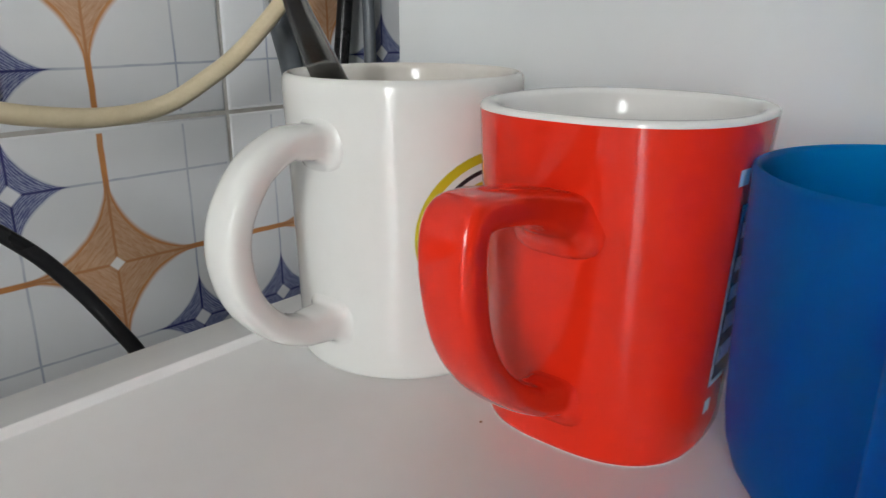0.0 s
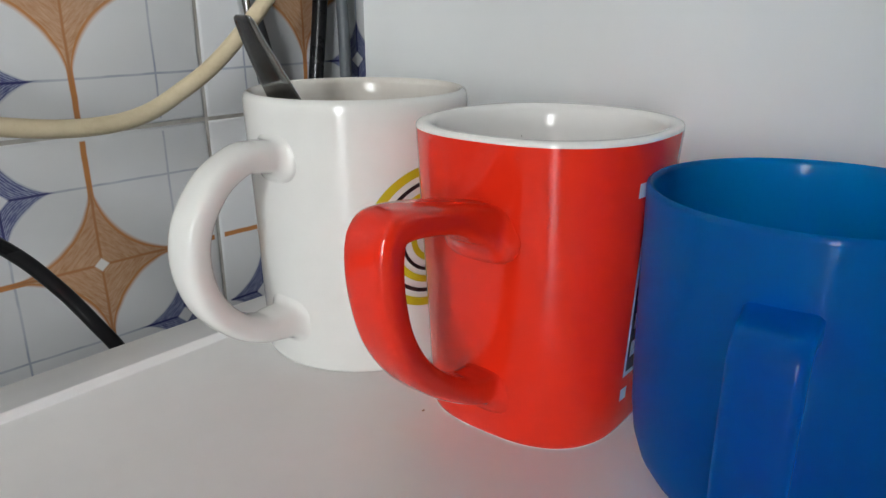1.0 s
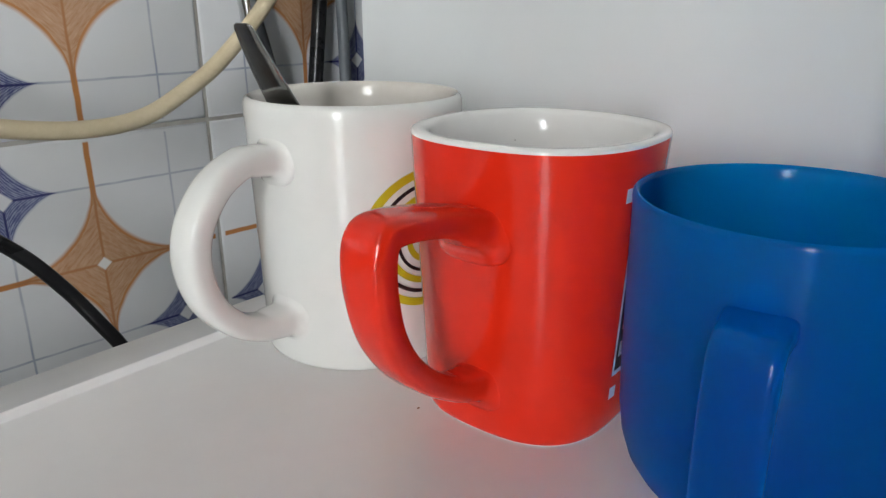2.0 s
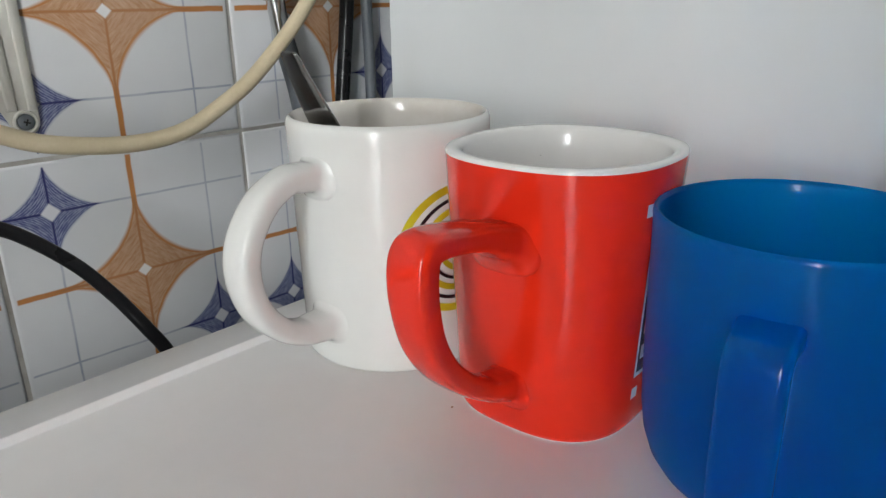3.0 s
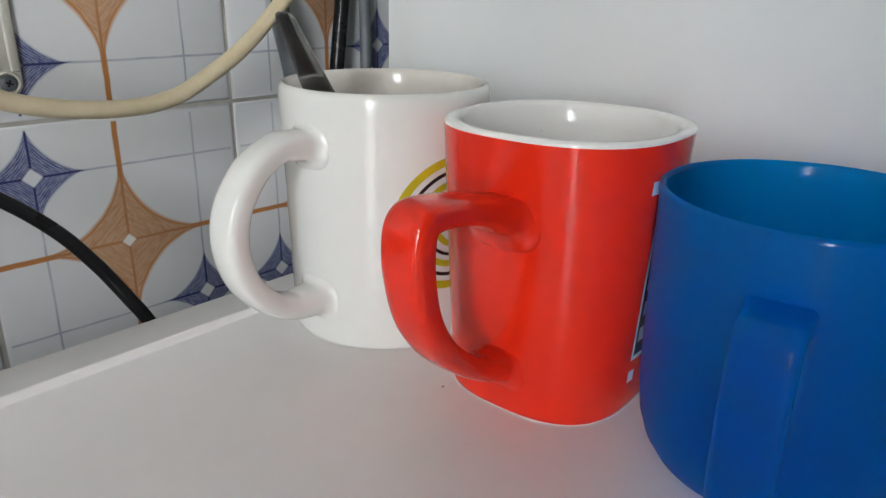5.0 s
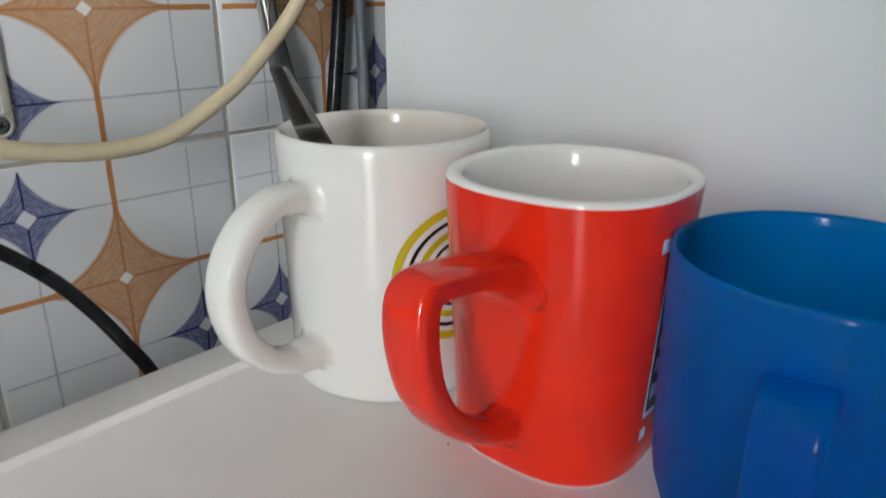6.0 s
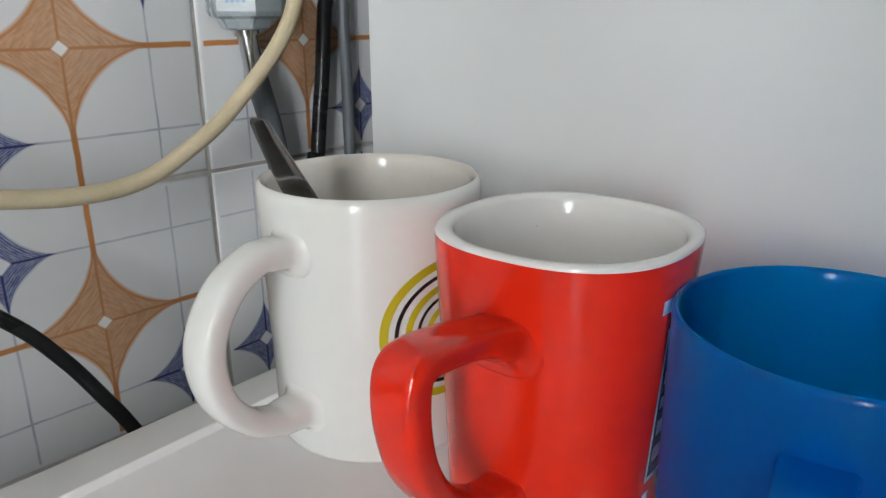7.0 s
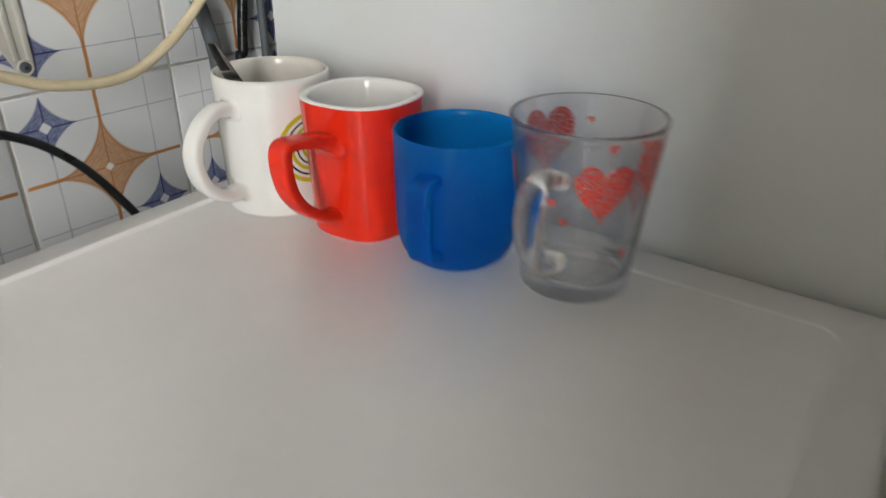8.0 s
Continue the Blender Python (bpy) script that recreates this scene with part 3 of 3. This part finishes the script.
def build_spoon():
    sp = thing("spoon", "plain stainless steel spoon standing in the white mug", "spoon", (0, 0, 0))
    top, low = Vector((-0.1188, -0.0594, 0.1190)), Vector((-0.0460, -0.0405, 0.0140))
    d = (low - top).normalized()
    face = Vector((-0.75, -0.15, -0.54))
    up = (face - d * face.dot(d)).normalized()
    side = d.cross(up)
    rings = []
    for s, w, th, lift in ((0.0, 0.0018, 0.0004, 0.0), (0.0006, 0.0025, 0.0007, 0.0), (0.0020, 0.0029, 0.0008, 0.0001), (0.008, 0.0034, 0.0010, 0.0006), (0.018, 0.0043, 0.0011, 0.0010), (0.030, 0.0051, 0.0012, 0.0012), (0.045, 0.0053, 0.0013, 0.0010),
                           (0.065, 0.0040, 0.0015, 0.0008), (0.085, 0.0028, 0.0017, 0.0006), (0.096, 0.0060, 0.0014, 0.0), (0.110, 0.0100, 0.0012, -0.002), (0.120, 0.0098, 0.0011, -0.002), (0.128, 0.0040, 0.0008, 0.0)):
        o = top + d * s + up * lift
        row = []
        for k in range(24):
            a = 2 * math.pi * k / 24
            c, q = math.cos(a), math.sin(a)
            e = (abs(c) ** 4 + abs(q) ** 4) ** -0.25
            row.append(o + side * (1.32 * w * c * e) + up * (0.8 * th * q * e))
        rings.append(row)
    part("handle", rings_mesh(rings), M_steel, sp, "brushed steel handle", 40)
    return sp


build_spoon()

# ---------------------------------------------------------------- pipes and hoses in the gap behind the appliance
def single(name, bm, mat, label, category, smooth=60):
    ob = finish(name, bm, mat, None, label, smooth)
    return tagged(ob, label, category)


single("gas_hose", tube([(-0.42, 0.090, 0.235), (-0.30, 0.098, 0.150), (-0.22, 0.101, 0.1080), (-0.180, 0.102, 0.0890), (-0.1599, 0.102, 0.0802), (-0.1490, 0.102, 0.0754), (-0.1372, 0.102, 0.0720), (-0.1245, 0.102, 0.0696), (-0.1110, 0.1025, 0.0677), (-0.0960, 0.103, 0.0669), (-0.0805, 0.104, 0.0676), (-0.0645, 0.105, 0.0712), (-0.0485, 0.105, 0.0789),
                         (-0.0294, 0.105, 0.0897), (-0.0112, 0.104, 0.1047), (0.0082, 0.102, 0.1247), (0.0202, 0.100, 0.1422), (0.0270, 0.100, 0.158), (0.0340, 0.102, 0.185), (0.0380, 0.106, 0.26), (0.0400, 0.110, 0.60)], 0.0044, 8, 18),
       M_hose, "cream rubber hose hanging in a loop against the tiles", "hose")
single("power_cable", tube([(-0.45, 0.100, 0.020), (-0.30, 0.098, 0.048), (-0.22, 0.097, 0.0555), (-0.1900, 0.096, 0.0498), (-0.1703, 0.094, 0.0402), (-0.1608, 0.091, 0.0335), (-0.1513, 0.088, 0.0247), (-0.1421, 0.083, 0.0143), (-0.1331, 0.078, 0.0008), (-0.1285, 0.0752, -0.0072),
                            (-0.1230, 0.069, -0.0185), (-0.1155, 0.066, -0.0335), (-0.1005, 0.064, -0.0705), (-0.085, 0.064, -0.15), (-0.080, 0.064, -0.60)], 0.0034, 8, 16),
       M_black, "thick black rubber cable drooping behind the appliance", "cable")
single("black_cable", tube([(0.0860, 0.135, 0.60), (0.0840, 0.135, 0.30), (0.0800, 0.135, 0.170), (0.0775, 0.135, 0.148), (0.0720, 0.134, 0.110), (0.0640, 0.133, 0.060), (0.0580, 0.132, 0.0), (0.0560, 0.130, -0.50)], 0.0050, 8, 14),
       M_black, "black cable hanging down beside the cabinet", "cable")
single("grey_pipe", tube([(0.0915, 0.133, 0.60), (0.0915, 0.133, 0.157), (0.0925, 0.133, 0.050), (0.0925, 0.133, -0.60)], 0.0040, 4, 16),
       M_grey, "slim grey pipe running up the tiles", "pipe")


def build_valve():
    v = thing("gas_valve", "pale grey plastic valve with a chrome spout and grey hose", "valve", (0.0105, 0.1265, 0.1385))
    body = [(0, 0.0), (0.0100, 0.0), (0.0125, 0.0010), (0.0138, 0.0040), (0.0145, 0.0060), (0.0185, 0.0075), (0.0195, 0.0100), (0.0195, 0.030), (0.0185, 0.032), (0, 0.032)]
    part("valve_body", lathe([(a * 1.09, b) for a, b in body], 6, 2.0, radians(12)), M_valve, v, "pale blue-grey six-sided plastic body", 20)
    part("cap", lathe([(0, 0.0325), (0.0170, 0.0325), (0.0175, 0.034), (0.0175, 0.044), (0.016, 0.046), (0, 0.046)], 40), M_green, v, "green plastic cap", 30)
    def flat_bar(k):
        a = radians(222)
        bar = box(-0.0008 + 0.003 * (k - 1.5), 0.0008 + 0.003 * (k - 1.5), -0.0003, 0.0003, 0.0145, 0.0215 - 0.0015 * (k % 2))
        bmesh.ops.translate(bar, verts=bar.verts, vec=(0, -0.0185, 0))
        bmesh.ops.rotate(bar, verts=bar.verts, matrix=Matrix.Rotation(a + radians(90), 3, "Z"))
        return bar
    for k in range(4):
        b_ = part("printed_bar", flat_bar(k), M_blue_ink, v, "blue printed bar", 0)
    part("spout", tube([(0, 0, 0.002), (0.0012, 0, -0.006), (0.0040, 0.001, -0.020), (0.0060, 0.001, -0.030)], 0.0058, 6, 20), M_chrome, v, "chrome tube")
    part("collar", tube([(0.0002, 0, 0.0012), (0.0006, 0, -0.0028)], 0.0072, 3, 20), M_chrome, v, "chrome collar", 30)
    part("hose", tube([(0.0052, 0.001, -0.026), (0.0090, 0.001, -0.040), (0.0140, 0.001, -0.060), (0.0170, 0.001, -0.085), (0.0180, 0.001, -0.14), (0.0180, 0.001, -0.60)], 0.0068, 6, 20), M_grey, v, "grey rubber hose")
    return v


build_valve()


def build_bracket():
    """White metal strip screwed to the tiles, leaning a little."""
    b_ = thing("wall_bracket", "off-white metal bracket screwed to the tiles", "bracket", (-0.1316, 0.1548, 0.077))
    b_.rotation_euler = (0, 0, radians(TURN_WALL))
    w, top = 0.0070, 0.40

    def outline(y, inset):
        pts = [(w - inset, y, top), (-0.046 + inset, y, top), (-0.034 + inset, y, 0.090), (-0.0215 + inset, y, 0.030)]
        for k in range(9):
            a = radians(200) + radians(160) * k / 8
            pts.append(((w - inset) * math.cos(a), y, (w - inset) * math.sin(a)))
        return pts

    def rail(x0, x1, x2, x3, z0, y):
        """A raised pressed strip from (x0, x1) at its foot to (x2, x3) at its top, with sloping flanks."""
        return rings_mesh([[(x0 - g, yy, z0 - g), (x1 + g, yy, z0 - g), (x3 + g, yy, top - 0.001), (x2 - g, yy, top - 0.001)]
                           for g, yy in ((0.0010, -0.0012), (0.0004, y + 0.0004), (0.0, y))])
    part("strip", rings_mesh([outline(0.0, 0.0), outline(-0.0010, 0.0), outline(-0.0014, 0.0005)]), M_bracket, b_, smooth=30)
    part("flange", rail(0.0030, 0.0060, -0.0025, 0.0060, 0.0060, -0.0026), M_bracket, b_, smooth=50)
    part("rib", rail(-0.0068, -0.0034, -0.0300, -0.0170, 0.0068, -0.0028), M_bracket, b_, smooth=50)

    def turned(profile, y):
        bm = lathe(profile, 28)
        bmesh.ops.rotate(bm, verts=bm.verts, matrix=Matrix.Rotation(radians(90), 3, "X"))
        bmesh.ops.translate(bm, verts=bm.verts, vec=(0, y, 0))
        return bm
    part("boss", turned([(0.0046, 0.0), (0.0064, 0.0), (0.0060, 0.0012), (0.0052, 0.0015), (0.0046, 0.0008)], -0.0013), M_bracket, b_, smooth=40)
    s = part("screw", turned([(0, 0.0), (0.0042, 0.0), (0.0041, 0.0008), (0.0030, 0.0016), (0.0016, 0.0018), (0, 0.0018)], -0.0015), M_grey, b_, "dark domed steel screw", 30)
    for turn in (20, 110):
        cut = box(-0.0018, 0.0018, -0.0036, -0.0031, -0.0004, 0.0004)
        bmesh.ops.rotate(cut, verts=cut.verts, matrix=Matrix.Rotation(radians(turn), 3, "Y"))
        part("slot", cut, M_black, s, smooth=0)
    return b_


build_bracket()


def build_crumbs():
    rnd = random.Random(4)
    for x, y, r in ((-0.1013, -0.1138, 0.0005), (-0.150, -0.262, 0.0004)):
        bm = bmesh.new()
        bmesh.ops.create_icosphere(bm, subdivisions=1, radius=r)
        for v in bm.verts:
            v.co = Vector((v.co.x * rnd.uniform(0.8, 1.6), v.co.y * rnd.uniform(0.7, 1.2), v.co.z * 0.5)) + Vector((x, y, r * 0.45))
        single("crumb", bm, M_crumb, "tiny brown crumb on the white top", "crumb", 0)


build_crumbs()


# ---------------------------------------------------------------- wall tiles, each one a piece of the wall
def tile_mesh(flip):
    h, g = TILE / 2, 0.0009
    bm = bmesh.new()
    rows = []
    for d, y in ((g, 0.0), (g, -0.0062), (g + 0.0006, -0.0074), (g + 0.0020, -0.0080)):
        e = h - d
        rows.append([bm.verts.new((x, y, z)) for x, z in ((-e, -e), (e, -e), (e, e), (-e, e))])
    for a, c in zip(rows[:-1], rows[1:]):
        for i in range(4):
            bm.faces.new((a[i], a[(i + 1) % 4], c[(i + 1) % 4], c[i]))
    bm.faces.new(rows[-1])
    bmesh.ops.recalc_face_normals(bm, faces=bm.faces)
    uv = bm.loops.layers.uv.new("UVMap")
    for f_ in bm.faces:
        for l in f_.loops:
            l[uv].uv = (l.vert.co.x / TILE * (-1 if flip else 1), l.vert.co.z / TILE)
    me = bpy.data.meshes.new("tile")
    bm.to_mesh(me)
    bm.free()
    me.materials.append(M_tile)
    for p in me.polygons:
        p.use_smooth = True
    me.set_sharp_from_angle(angle=radians(50))
    return me


TILE_MESHES = tile_mesh(False), tile_mesh(True)
rnd = random.Random(11)
for i in range(-11, 7):
    for k in range(-5, 11):
        t_ = new("tile", TILE_MESHES[(i + k) % 2])
        t_.parent = backing
        t_.matrix_basis = pose(i * TILE + rnd.uniform(-0.0002, 0.0002), rnd.uniform(-0.0003, 0.0002), k * TILE, rnd.uniform(-0.12, 0.12), 0, rnd.uniform(-0.15, 0.15))
